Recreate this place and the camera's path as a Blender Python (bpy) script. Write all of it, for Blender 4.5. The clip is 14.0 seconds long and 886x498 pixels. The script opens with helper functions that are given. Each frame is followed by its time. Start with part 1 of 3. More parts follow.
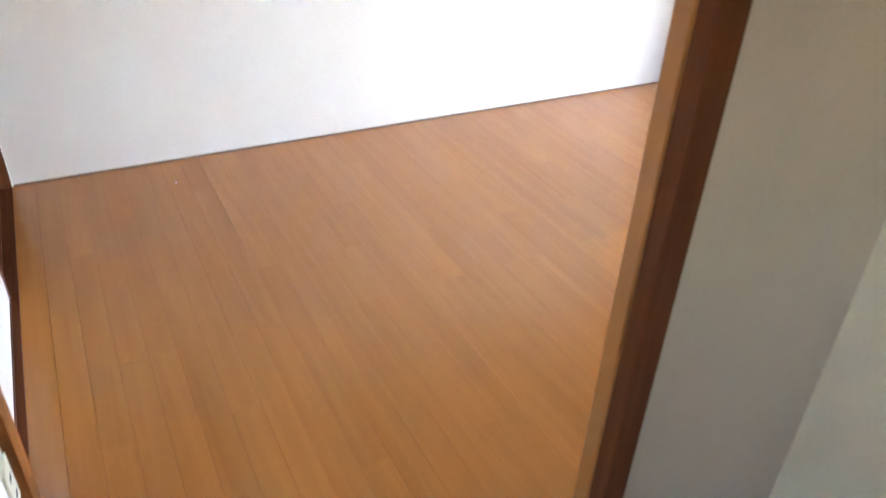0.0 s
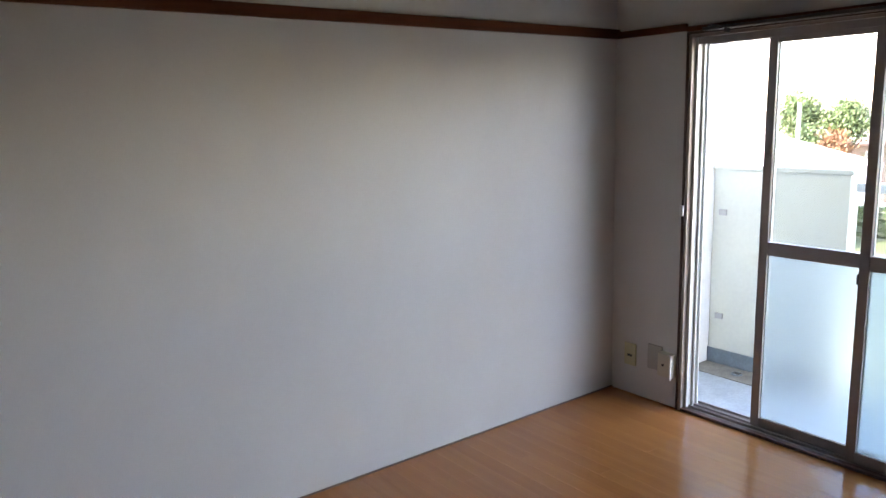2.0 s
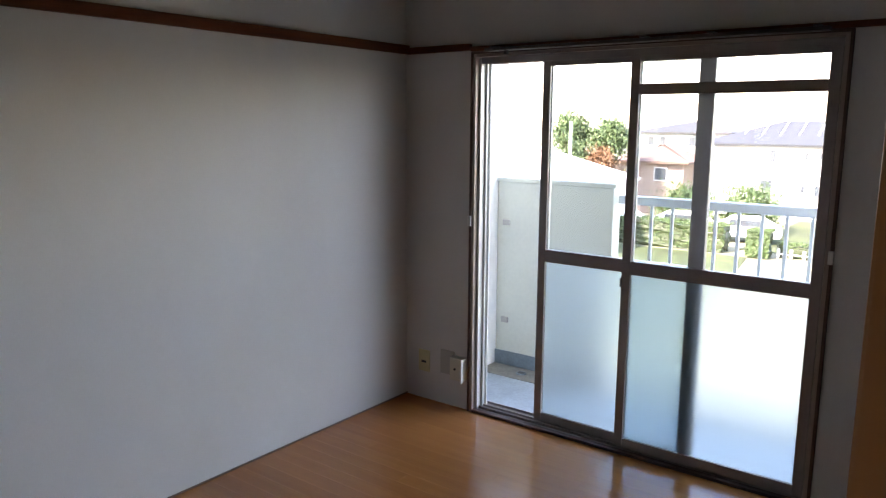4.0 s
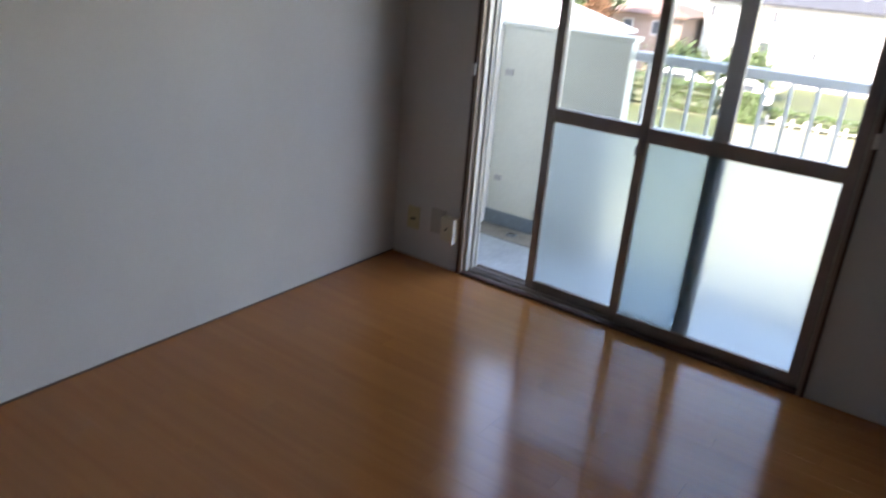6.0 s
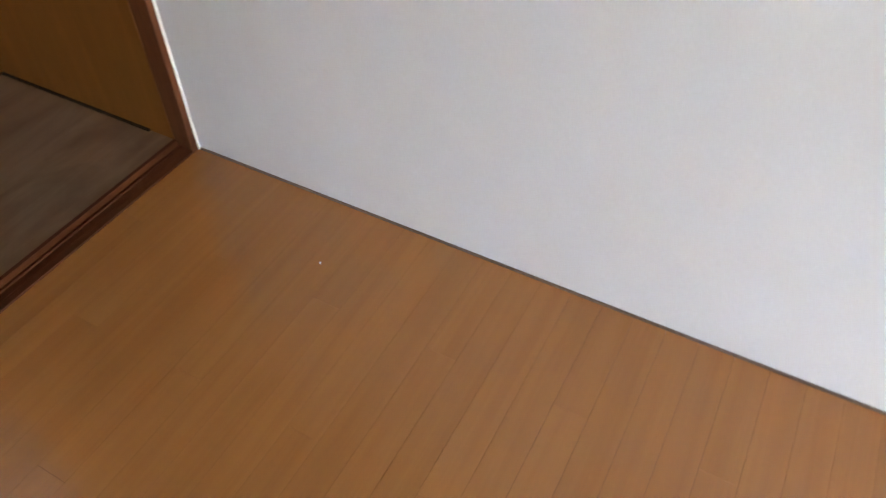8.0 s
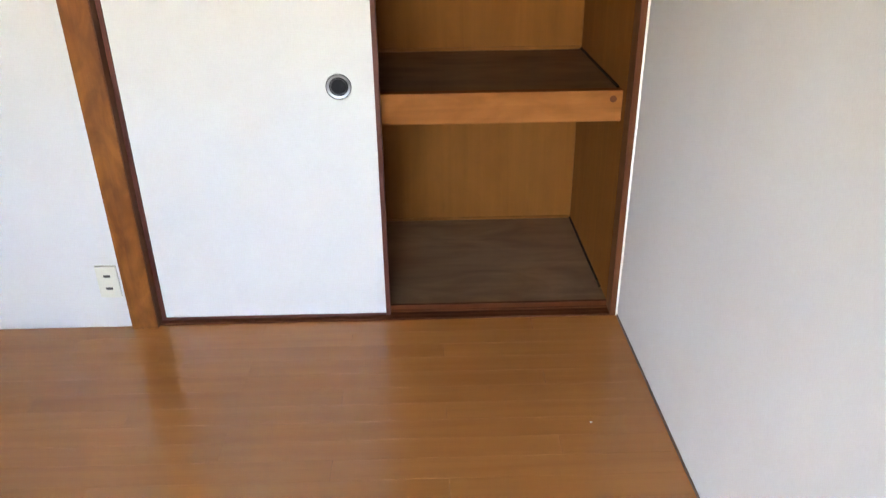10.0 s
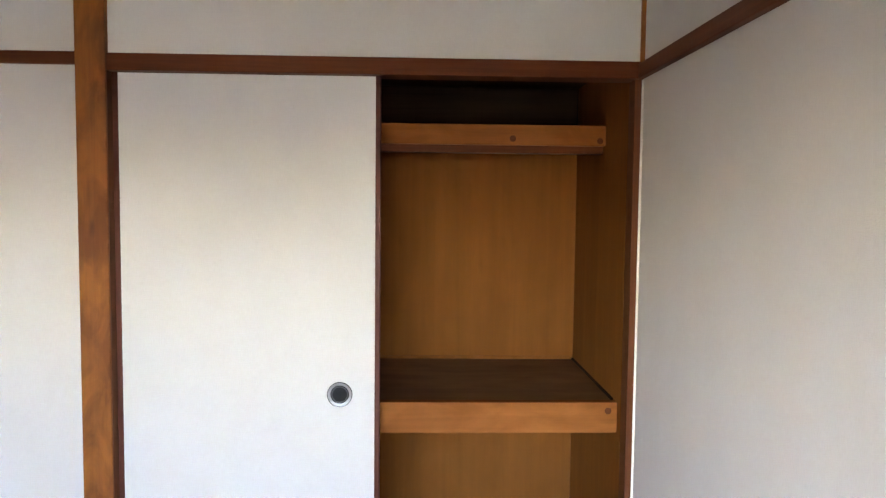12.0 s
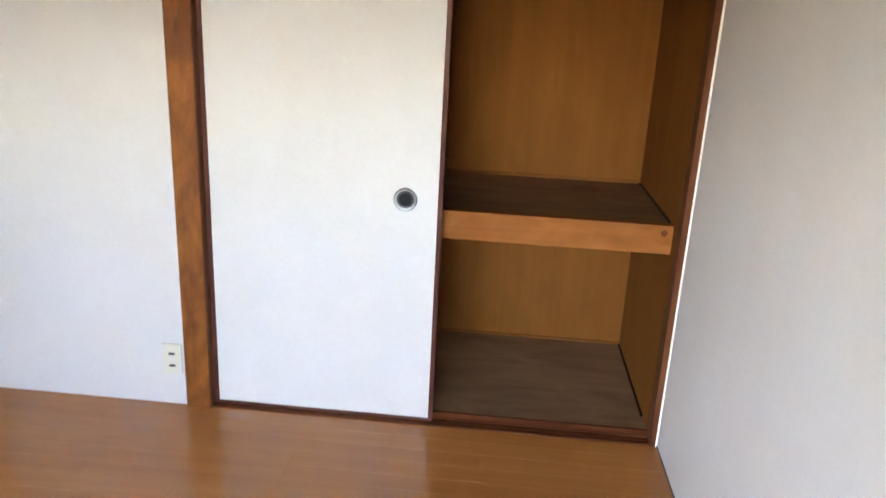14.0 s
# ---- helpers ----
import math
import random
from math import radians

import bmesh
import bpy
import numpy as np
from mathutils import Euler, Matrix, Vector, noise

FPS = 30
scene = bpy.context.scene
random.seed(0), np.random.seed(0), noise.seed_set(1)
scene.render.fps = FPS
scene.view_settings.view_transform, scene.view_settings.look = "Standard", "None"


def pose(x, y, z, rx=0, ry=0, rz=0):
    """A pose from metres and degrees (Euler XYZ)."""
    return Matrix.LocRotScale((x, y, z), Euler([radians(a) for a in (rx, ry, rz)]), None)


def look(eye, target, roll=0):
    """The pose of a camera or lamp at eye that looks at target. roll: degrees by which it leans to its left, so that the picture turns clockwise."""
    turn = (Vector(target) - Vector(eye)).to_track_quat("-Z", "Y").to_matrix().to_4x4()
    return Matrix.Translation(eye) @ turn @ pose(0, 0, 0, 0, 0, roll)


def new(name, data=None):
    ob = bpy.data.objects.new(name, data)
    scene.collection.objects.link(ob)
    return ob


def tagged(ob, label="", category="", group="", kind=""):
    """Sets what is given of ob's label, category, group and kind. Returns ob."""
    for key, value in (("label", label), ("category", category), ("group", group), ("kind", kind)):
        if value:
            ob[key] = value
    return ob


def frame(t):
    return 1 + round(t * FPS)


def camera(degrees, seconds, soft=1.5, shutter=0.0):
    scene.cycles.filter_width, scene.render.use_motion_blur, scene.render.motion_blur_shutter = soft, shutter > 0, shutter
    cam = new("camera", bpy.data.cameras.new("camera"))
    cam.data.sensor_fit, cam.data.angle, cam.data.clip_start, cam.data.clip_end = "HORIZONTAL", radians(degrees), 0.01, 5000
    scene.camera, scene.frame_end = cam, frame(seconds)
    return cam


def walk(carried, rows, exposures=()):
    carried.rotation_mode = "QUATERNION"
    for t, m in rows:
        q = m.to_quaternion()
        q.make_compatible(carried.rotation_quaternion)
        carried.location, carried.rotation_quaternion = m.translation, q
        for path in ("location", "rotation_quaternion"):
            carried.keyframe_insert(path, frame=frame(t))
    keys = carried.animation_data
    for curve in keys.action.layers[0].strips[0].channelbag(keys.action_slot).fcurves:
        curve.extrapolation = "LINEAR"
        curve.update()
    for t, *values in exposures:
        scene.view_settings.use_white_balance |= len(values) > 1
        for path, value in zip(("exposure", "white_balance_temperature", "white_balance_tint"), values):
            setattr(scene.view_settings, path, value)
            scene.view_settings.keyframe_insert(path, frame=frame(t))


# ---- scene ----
cam = camera(62.0, 14.0, soft=1.2, shutter=0.25)
PATH = [
    (0, (2.935, 0.268, 1.373), (1.457, 1.08, 0.298), 2.8),
    (0.3, (2.741, 0.339, 1.393), (1.228, 1.178, 0.389), 0.5),
    (0.5, (2.673, 0.365, 1.362), (1.14, 1.242, 0.424), 0.4),
    (0.7, (2.615, 0.376, 1.38), (1.061, 1.281, 0.504), 0.1),
    (1, (2.54, 0.406, 1.4), (0.96, 1.386, 0.663), -0.4),
    (1.5, (2.479, 0.463, 1.439), (0.863, 1.506, 0.891), -0.7),
    (2, (2.426, 0.461, 1.433), (0.857, 1.648, 1.075), -1.5),
    (2.5, (2.399, 0.45, 1.448), (0.894, 1.742, 1.186), -1.3),
    (3, (2.413, 0.462, 1.434), (1.02, 1.873, 1.173), -1.5),
    (3.5, (2.43, 0.466, 1.435), (1.173, 1.994, 1.148), -1.8),
    (5.8, (2.249, 0.576, 1.441), (1.255, 2.206, 0.845), 4.2),
    (6, (2.208, 0.64, 1.418), (1.152, 2.17, 0.681), 4.7),
    (6.2, (2.212, 0.681, 1.388), (1.04, 2.059, 0.536), 4.4),
    (6.5, (1.965, 0.78, 1.354), (0.757, 1.959, 0.282), 5.8),
    (7, (1.62, 0.983, 1.342), (0.264, 1.514, -0.029), 10.8),
    (7.2, (1.509, 1.068, 1.342), (0.153, 1.34, -0.103), 8.6),
    (9.3, (0.68, 1.981, 1.325), (0.308, 0.363, 0.209), 1.4),
    (9.5, (0.639, 2.062, 1.318), (0.415, 0.377, 0.264), 0.9),
    (10, (0.637, 2.182, 1.349), (0.607, 0.39, 0.462), -0.8),
    (10.5, (0.657, 2.222, 1.374), (0.624, 0.341, 0.696), 0.2),
    (11, (0.655, 2.223, 1.407), (0.632, 0.28, 0.931), 0.1),
    (11.5, (0.68, 2.218, 1.404), (0.629, 0.238, 1.124), 0.7),
    (12, (0.674, 2.213, 1.403), (0.603, 0.218, 1.273), 0.6),
    (12.5, (0.653, 2.203, 1.4), (0.577, 0.206, 1.322), 0.0),
    (13, (0.642, 2.206, 1.401), (0.568, 0.213, 1.244), 0.3),
    (13.5, (0.622, 2.23, 1.371), (0.621, 0.266, 0.998), 1.3),
    (14, (0.601, 2.291, 1.382), (0.745, 0.389, 0.78), 2.9),
]

EXPO = [(0.0, 6.5, 8350, 24), (0.5, 6.1, 8150, 24), (1.0, 5.6, 7850, 24), (1.5, 4.95, 7650, 25), (2.0, 4.72, 7550, 25), (3.0, 4.35, 7500, 25), (3.5, 4.27, 7500, 25),
        (5.8, 3.85, 7450, 24), (6.2, 4.25, 7650, 24), (7.0, 5.4, 8000, 25), (9.3, 5.95, 8600, 26), (10.0, 6.05, 8300, 26), (10.5, 6.05, 8150, 26), (12.5, 6.1, 8000, 26), (14.0, 6.1, 8100, 26)]
walk(cam, [(t, look(e, g, r)) for t, e, g, r in PATH], EXPO)

# ---- world and sun ----
SUN_ELEV, SUN_ROT = radians(42), radians(200)
world = bpy.data.worlds.new("sky_world")
scene.world = world
world.use_nodes = True
wn = world.node_tree
sky = wn.nodes.new("ShaderNodeTexSky")
sky.sky_type, sky.sun_disc = "NISHITA", False
sky.sun_elevation, sky.sun_rotation = SUN_ELEV, SUN_ROT
wn.nodes["Background"].inputs["Strength"].default_value = 0.15
wn.links.new(sky.outputs["Color"], wn.nodes["Background"].inputs["Color"])
sun_data = bpy.data.lights.new("sun", "SUN")
sun_data.energy, sun_data.angle, sun_data.color = 2.2, radians(0.6), (1.0, 0.95, 0.87)
sun = new("sun", sun_data)
sun_dir = Vector((math.sin(SUN_ROT) * math.cos(SUN_ELEV), math.cos(SUN_ROT) * math.cos(SUN_ELEV), math.sin(SUN_ELEV)))
sun.matrix_world = look(sun_dir * 60, (0, 0, 0))

# ---- plan, metres ----
W, L, H = 2.39, 3.39, 2.32          # room: x 0..W, y 0..L
GROUND = -5.2                        # the flat is on an upper floor
BALC = -0.12                         # balcony floor
OPEN_X0, OPEN_X1, OPEN_TOP = 0.40, 1.988, 1.765
POST0, POST1 = 1.578, 1.665
LINT0, LINT1 = 1.772, 1.822


# ---- materials ----
def mat(name, color, rough=0.6, metal=0.0, spec=0.5):
    m = bpy.data.materials.new(name)
    m.use_nodes = True
    b = m.node_tree.nodes["Principled BSDF"]
    b.inputs["Base Color"].default_value = (*color, 1)
    b.inputs["Roughness"].default_value = rough
    b.inputs["Metallic"].default_value = metal
    b.inputs["Specular IOR Level"].default_value = spec
    return m


def bsdf(m):
    return m.node_tree.nodes["Principled BSDF"]


def node(m, kind, **values):
    n = m.node_tree.nodes.new(kind)
    for key, value in values.items():
        n.inputs[key].default_value = value
    return n


def link(m, a, b):
    m.node_tree.links.new(a, b)


def coords(m, scale, source="Object"):
    tc = m.node_tree.nodes.new("ShaderNodeTexCoord")
    mp = m.node_tree.nodes.new("ShaderNodeMapping")
    mp.inputs["Scale"].default_value = scale
    link(m, tc.outputs[source], mp.inputs["Vector"])
    return mp.outputs["Vector"]


def ramp(m, fac, stops):
    r = m.node_tree.nodes.new("ShaderNodeValToRGB")
    while len(r.color_ramp.elements) < len(stops):
        r.color_ramp.elements.new(0.5)
    for e, (p, c) in zip(r.color_ramp.elements, stops):
        e.position, e.color = p, (*c, 1)
    link(m, fac, r.inputs["Fac"])
    return r.outputs["Color"]


def blend(m, a, b, fac, mode="MULTIPLY"):
    x = m.node_tree.nodes.new("ShaderNodeMix")
    x.data_type, x.blend_type = "RGBA", mode
    x.inputs["Factor"].default_value = fac
    link(m, a, x.inputs["A"])
    link(m, b, x.inputs["B"])
    return x.outputs["Result"]


def bump(m, height, strength, distance):
    b = node(m, "ShaderNodeBump", Strength=strength, Distance=distance)
    link(m, height, b.inputs["Height"])
    link(m, b.outputs["Normal"], bsdf(m).inputs["Normal"])


def grey(v):
    return (v, v, v)


def wallpaper(name, color, weave=1.0):
    """Vinyl wallpaper: fine vertical slubs, faint large stains."""
    m = mat(name, color, 0.75, spec=0.3)
    slub = node(m, "ShaderNodeTexNoise", Scale=1.0, Detail=4.0, Roughness=0.65)
    link(m, coords(m, (420, 420, 70)), slub.inputs["Vector"])
    cross = node(m, "ShaderNodeTexNoise", Scale=1.0, Detail=3.0)
    link(m, coords(m, (110, 110, 480)), cross.inputs["Vector"])
    stain = node(m, "ShaderNodeTexNoise", Scale=1.6, Detail=5.0, Roughness=0.6)
    link(m, coords(m, (1, 1, 0.6)), stain.inputs["Vector"])
    fine = ramp(m, slub.outputs["Fac"], ((0.3, grey(0.90)), (0.7, grey(1.0))))
    broad = ramp(m, stain.outputs["Fac"], ((0.3, (0.91, 0.90, 0.885)), (0.65, grey(1.0))))
    base = node(m, "ShaderNodeRGB")
    base.outputs["Color"].default_value = (*color, 1)
    link(m, blend(m, blend(m, base.outputs["Color"], fine, 0.55), broad, 0.8), bsdf(m).inputs["Base Color"])
    both = node(m, "ShaderNodeMath")
    link(m, slub.outputs["Fac"], both.inputs[0])
    link(m, cross.outputs["Fac"], both.inputs[1])
    bump(m, both.outputs["Value"], 0.40 * weave, 0.0015)
    return m


def wood(name, dark, light, along, rough=0.45, scale=1.0, knots=0.0, random_tone=0.0, spec=0.5, coat=0.0, fine_dark=0.78, relief=0.12, blotch=0.0, blotch_size=7.0):
    """Wood with the grain along one axis ("x", "y", "z")."""
    m = mat(name, light, rough, spec=spec)
    i = "xyz".index(along)
    s1 = [38 * scale] * 3
    s1[i] = 1.6 * scale
    s2 = [260 * scale] * 3
    s2[i] = 7 * scale
    tc = m.node_tree.nodes.new("ShaderNodeTexCoord")
    info = m.node_tree.nodes.new("ShaderNodeObjectInfo")
    shift = node(m, "ShaderNodeVectorMath")
    shift.operation = "MULTIPLY_ADD"
    link(m, info.outputs["Random"], shift.inputs[0])
    shift.inputs[1].default_value = (7.3, 5.1, 9.7)
    link(m, tc.outputs["Object"], shift.inputs[2])
    outs = []
    for s, d in ((s1, 5.0), (s2, 2.0)):
        mp = m.node_tree.nodes.new("ShaderNodeMapping")
        mp.inputs["Scale"].default_value = s
        link(m, shift.outputs["Vector"], mp.inputs["Vector"])
        n = node(m, "ShaderNodeTexNoise", Scale=1.0, Detail=d, Roughness=0.6, Distortion=0.6)
        link(m, mp.outputs["Vector"], n.inputs["Vector"])
        outs.append(n.outputs["Fac"])
    col = ramp(m, outs[0], ((0.28, dark), (0.72, light)))
    fine = ramp(m, outs[1], ((0.3, grey(fine_dark)), (0.65, grey(1.0))))
    col = blend(m, col, fine, 0.7)
    if random_tone:
        tone = ramp(m, info.outputs["Random"], ((0.0, grey(1.0 - random_tone)), (1.0, grey(1.0))))
        col = blend(m, col, tone, 1.0)
    if knots:
        v = node(m, "ShaderNodeTexVoronoi", Scale=1.0)
        sk = [16.0] * 3
        sk[i] = 5.0
        mp = m.node_tree.nodes.new("ShaderNodeMapping")
        mp.inputs["Scale"].default_value = sk
        link(m, shift.outputs["Vector"], mp.inputs["Vector"])
        link(m, mp.outputs["Vector"], v.inputs["Vector"])
        spot = ramp(m, v.outputs["Distance"], ((0.05, grey(0.35)), (0.2, grey(1.0))))
        col = blend(m, col, spot, knots)
    if blotch:
        sb = [blotch_size] * 3
        sb[i] = blotch_size * 0.45
        mp = m.node_tree.nodes.new("ShaderNodeMapping")
        mp.inputs["Scale"].default_value = sb
        link(m, shift.outputs["Vector"], mp.inputs["Vector"])
        n = node(m, "ShaderNodeTexNoise", Scale=1.0, Detail=4.0, Roughness=0.55, Distortion=0.8)
        link(m, mp.outputs["Vector"], n.inputs["Vector"])
        col = blend(m, col, ramp(m, n.outputs["Fac"], ((0.36, (0.52, 0.42, 0.36)), (0.60, grey(1.0)))), blotch)
    link(m, col, bsdf(m).inputs["Base Color"])
    bump(m, outs[1], relief, 0.001)
    bsdf(m).inputs["Coat Weight"].default_value = coat
    bsdf(m).inputs["Coat Roughness"].default_value = 0.12
    return m


def grained(name, color, rough, scale, amount=0.25, bump_amount=0.1, metal=0.0):
    """Plain surface with noise in tone and relief at two scales."""
    m = mat(name, color, rough, metal)
    a = node(m, "ShaderNodeTexNoise", Scale=scale, Detail=6.0, Roughness=0.65)
    link(m, coords(m, (1, 1, 1)), a.inputs["Vector"])
    b = node(m, "ShaderNodeTexNoise", Scale=scale * 14, Detail=3.0)
    link(m, coords(m, (1, 1, 1)), b.inputs["Vector"])
    base = node(m, "ShaderNodeRGB")
    base.outputs["Color"].default_value = (*color, 1)
    ca = ramp(m, a.outputs["Fac"], ((0.3, grey(1.0 - amount)), (0.7, grey(1.0))))
    cb = ramp(m, b.outputs["Fac"], ((0.3, grey(1.0 - amount * 0.6)), (0.7, grey(1.0))))
    link(m, blend(m, blend(m, base.outputs["Color"], ca, 1.0), cb, 1.0), bsdf(m).inputs["Base Color"])
    bump(m, b.outputs["Fac"], bump_amount, 0.002)
    return m


def clear_glass(name):
    m = bpy.data.materials.new(name)
    m.use_nodes = True
    t = m.node_tree
    t.nodes.remove(t.nodes["Principled BSDF"])
    tr = t.nodes.new("ShaderNodeBsdfTransparent")
    tr.inputs["Color"].default_value = (0.93, 0.95, 0.95, 1)
    gl = t.nodes.new("ShaderNodeBsdfGlossy")
    gl.inputs["Roughness"].default_value = 0.02
    fr = t.nodes.new("ShaderNodeFresnel")
    fr.inputs["IOR"].default_value = 1.45
    mx = t.nodes.new("ShaderNodeMixShader")
    t.links.new(fr.outputs["Fac"], mx.inputs["Fac"])
    t.links.new(tr.outputs["BSDF"], mx.inputs[1])
    t.links.new(gl.outputs["BSDF"], mx.inputs[2])
    t.links.new(mx.outputs["Shader"], t.nodes["Material Output"].inputs["Surface"])
    return m


def frosted_glass(name):
    m = bpy.data.materials.new(name)
    m.use_nodes = True
    t = m.node_tree
    t.nodes.remove(t.nodes["Principled BSDF"])
    rf = t.nodes.new("ShaderNodeBsdfRefraction")
    rf.inputs["Color"].default_value = (0.67, 0.73, 0.75, 1)
    rf.inputs["Roughness"].default_value = 0.47
    rf.inputs["IOR"].default_value = 1.25
    tl = t.nodes.new("ShaderNodeBsdfTranslucent")
    tl.inputs["Color"].default_value = (0.68, 0.74, 0.76, 1)
    mx = t.nodes.new("ShaderNodeMixShader")
    mx.inputs["Fac"].default_value = 0.10
    t.links.new(rf.outputs["BSDF"], mx.inputs[1])
    t.links.new(tl.outputs["BSDF"], mx.inputs[2])
    t.links.new(mx.outputs["Shader"], t.nodes["Material Output"].inputs["Surface"])
    return m


M_WALL = wallpaper("wallpaper_white", (0.65, 0.64, 0.63))
M_FUSUMA = wallpaper("fusuma_paper", (0.635, 0.635, 0.63), 0.5)
M_CEIL = wood("ceiling_board", (0.18, 0.13, 0.08), (0.26, 0.19, 0.12), "y", 0.6, 0.5)
M_GREEN = wallpaper("pale_green_paper", (0.74, 0.74, 0.62))
M_FLOOR = wood("floor_board", (0.455, 0.168, 0.047), (0.53, 0.205, 0.060), "x", 0.17, 0.6, random_tone=0.07, fine_dark=0.97, relief=0.015, coat=0.16, spec=0.44)
M_SUB = grained("subfloor", (0.22, 0.09, 0.035), 0.8, 6)
M_TRIM_Z = wood("stained_wood_upright", (0.215, 0.063, 0.009), (0.335, 0.112, 0.016), "z", 0.55, 0.6, knots=0.6, spec=0.3, fine_dark=0.92, blotch=0.85, blotch_size=14)
M_TRIM_X = wood("stained_wood_across", (0.085, 0.021, 0.006), (0.15, 0.039, 0.010), "x", 0.55, spec=0.16)
M_TRIM_Y = wood("stained_wood_lengthwise", (0.085, 0.021, 0.006), (0.15, 0.039, 0.010), "y", 0.55, spec=0.16)
M_FRAME_Z = wood("lacquered_frame_upright", (0.075, 0.020, 0.013), (0.13, 0.039, 0.026), "z", 0.5, spec=0.2)
M_FRAME_X = wood("lacquered_frame_across", (0.075, 0.020, 0.013), (0.13, 0.039, 0.026), "x", 0.5, spec=0.2)
M_TRIMD_Z = wood("dark_stained_upright", (0.085, 0.024, 0.008), (0.15, 0.045, 0.014), "z", 0.6, spec=0.2)
M_HALL = wallpaper("hall_paper", (0.50, 0.455, 0.385))
M_CASE_Z = wood("window_casing_upright", (0.055, 0.020, 0.012), (0.105, 0.042, 0.026), "z", 0.45)
M_CASE_X = wood("window_casing_across", (0.055, 0.020, 0.012), (0.105, 0.042, 0.026), "x", 0.45)
M_PLY = wood("closet_plywood", (0.185, 0.066, 0.012), (0.230, 0.083, 0.016), "z", 0.75, 0.55, knots=0.12, fine_dark=0.965, spec=0.12, relief=0.05, blotch=0.22, blotch_size=5)
M_SHELF = wood("closet_floor_board", (0.20, 0.102, 0.048), (0.25, 0.130, 0.062), "x", 0.7, 0.5, spec=0.18, fine_dark=0.95, blotch=0.55, blotch_size=6)
M_CLOSET_FLOOR = wood("worn_closet_floor", (0.27, 0.155, 0.082), (0.32, 0.19, 0.105), "x", 0.65, 0.5, spec=0.25, fine_dark=0.95, blotch=0.55, blotch_size=6)
# near-black: carries the shade above the upper shelf; side battens use it too
M_CLOSET_DARK = wood("closet_dark_shade", (0.022, 0.012, 0.006), (0.040, 0.022, 0.011), "x", 0.8, 0.6, spec=0.1)
M_BEAM = wood("closet_beam", (0.255, 0.085, 0.021), (0.345, 0.122, 0.031), "x", 0.7, 0.6, knots=0.25, spec=0.1, fine_dark=0.93, blotch=0.4, blotch_size=11)
M_ALU = grained("bronze_aluminium", (0.34, 0.30, 0.285), 0.42, 18, 0.15, 0.02, 0.4)
M_STRIP = grained("brown_grey_aluminium", (0.36, 0.29, 0.25), 0.4, 18, 0.12, 0.02, 0.3)
M_ALU_LIGHT = grained("pale_aluminium", (0.62, 0.63, 0.62), 0.4, 18, 0.12, 0.02, 0.4)
M_GLASS = clear_glass("clear_glass")
M_FROST = frosted_glass("frosted_glass")
M_PLATE = grained("ivory_plastic", (0.66, 0.63, 0.52), 0.35, 30, 0.06, 0.01)
M_PLATE_YELLOW = grained("yellowed_plastic", (0.60, 0.54, 0.31), 0.4, 30, 0.08, 0.01)
M_SLOT = grained("dark_slot", (0.05, 0.045, 0.04), 0.6, 30)
M_GREYPL = grained("grey_plastic", (0.45, 0.43, 0.40), 0.45, 30, 0.08, 0.01)
M_WHITEPL = grained("white_plastic", (0.80, 0.79, 0.76), 0.35, 30, 0.05, 0.01)
M_PULL = grained("black_pull", (0.012, 0.013, 0.017), 0.6, 40, 0.2, 0.05, 0.0)
bsdf(M_PULL).inputs["Specular IOR Level"].default_value = 0.15
M_CUPRIM = grained("dark_grey_ring", (0.07, 0.075, 0.085), 0.5, 40, 0.15, 0.02, 0.3)
M_CHROME = grained("chrome_ring", (0.36, 0.37, 0.39), 0.35, 40, 0.1, 0.01, 0.8)
M_IRON = grained("dark_rail_metal", (0.12, 0.095, 0.085), 0.35, 30, 0.2, 0.02, 0.6)
M_SEAL = grained("baseboard_seal", (0.19, 0.10, 0.055), 0.6, 20)
M_PARAPET = grained("parapet_paint", (0.64, 0.65, 0.56), 0.8, 3, 0.08, 0.08)
M_BALC = grained("balcony_floor_coat", (0.40, 0.46, 0.50), 0.6, 5, 0.3, 0.15)
M_BASE = grained("balcony_skirting_coat", (0.20, 0.25, 0.28), 0.7, 6, 0.25, 0.1)
M_RAIL = grained("balcony_rail_paint", (0.66, 0.71, 0.73), 0.45, 12, 0.12, 0.02)
M_RENDER = grained("white_render", (0.78, 0.78, 0.76), 0.85, 1.5, 0.1, 0.1)
M_ROOF_BLUE = grained("slate_blue_roof", (0.034, 0.038, 0.046), 0.9, 1.2, 0.25, 0.2)
M_ROOF_PALE = grained("pale_roof", (0.60, 0.59, 0.57), 0.7, 1.2, 0.15, 0.2)
M_WINDARK = grained("dark_window_pane", (0.06, 0.07, 0.08), 0.1, 2, 0.2, 0.0)
M_LEAF = grained("leaf_green", (0.062, 0.108, 0.030), 0.6, 0.7, 0.45, 0.1)
M_HEDGE = grained("hedge_green", (0.045, 0.06, 0.022), 0.6, 0.9, 0.45, 0.1)
M_LEAF_RUST = grained("rusty_leaf", (0.16, 0.075, 0.028), 0.6, 0.7, 0.4, 0.1)
M_FAR_WALL = grained("weathered_white_render", (0.44, 0.44, 0.43), 0.85, 1.5, 0.1, 0.1)
M_ROOF_GREY = grained("grey_tile_roof", (0.05, 0.05, 0.054), 0.9, 1.2, 0.25, 0.2)
M_ROOF_TAN = grained("faded_tan_tile_roof", (0.15, 0.095, 0.075), 0.9, 1.5, 0.2, 0.2)
M_DOORFRAME = wood("door_frame_wood", (0.33, 0.135, 0.042), (0.43, 0.190, 0.064), "z", 0.45, 0.6, spec=0.4, fine_dark=0.94)
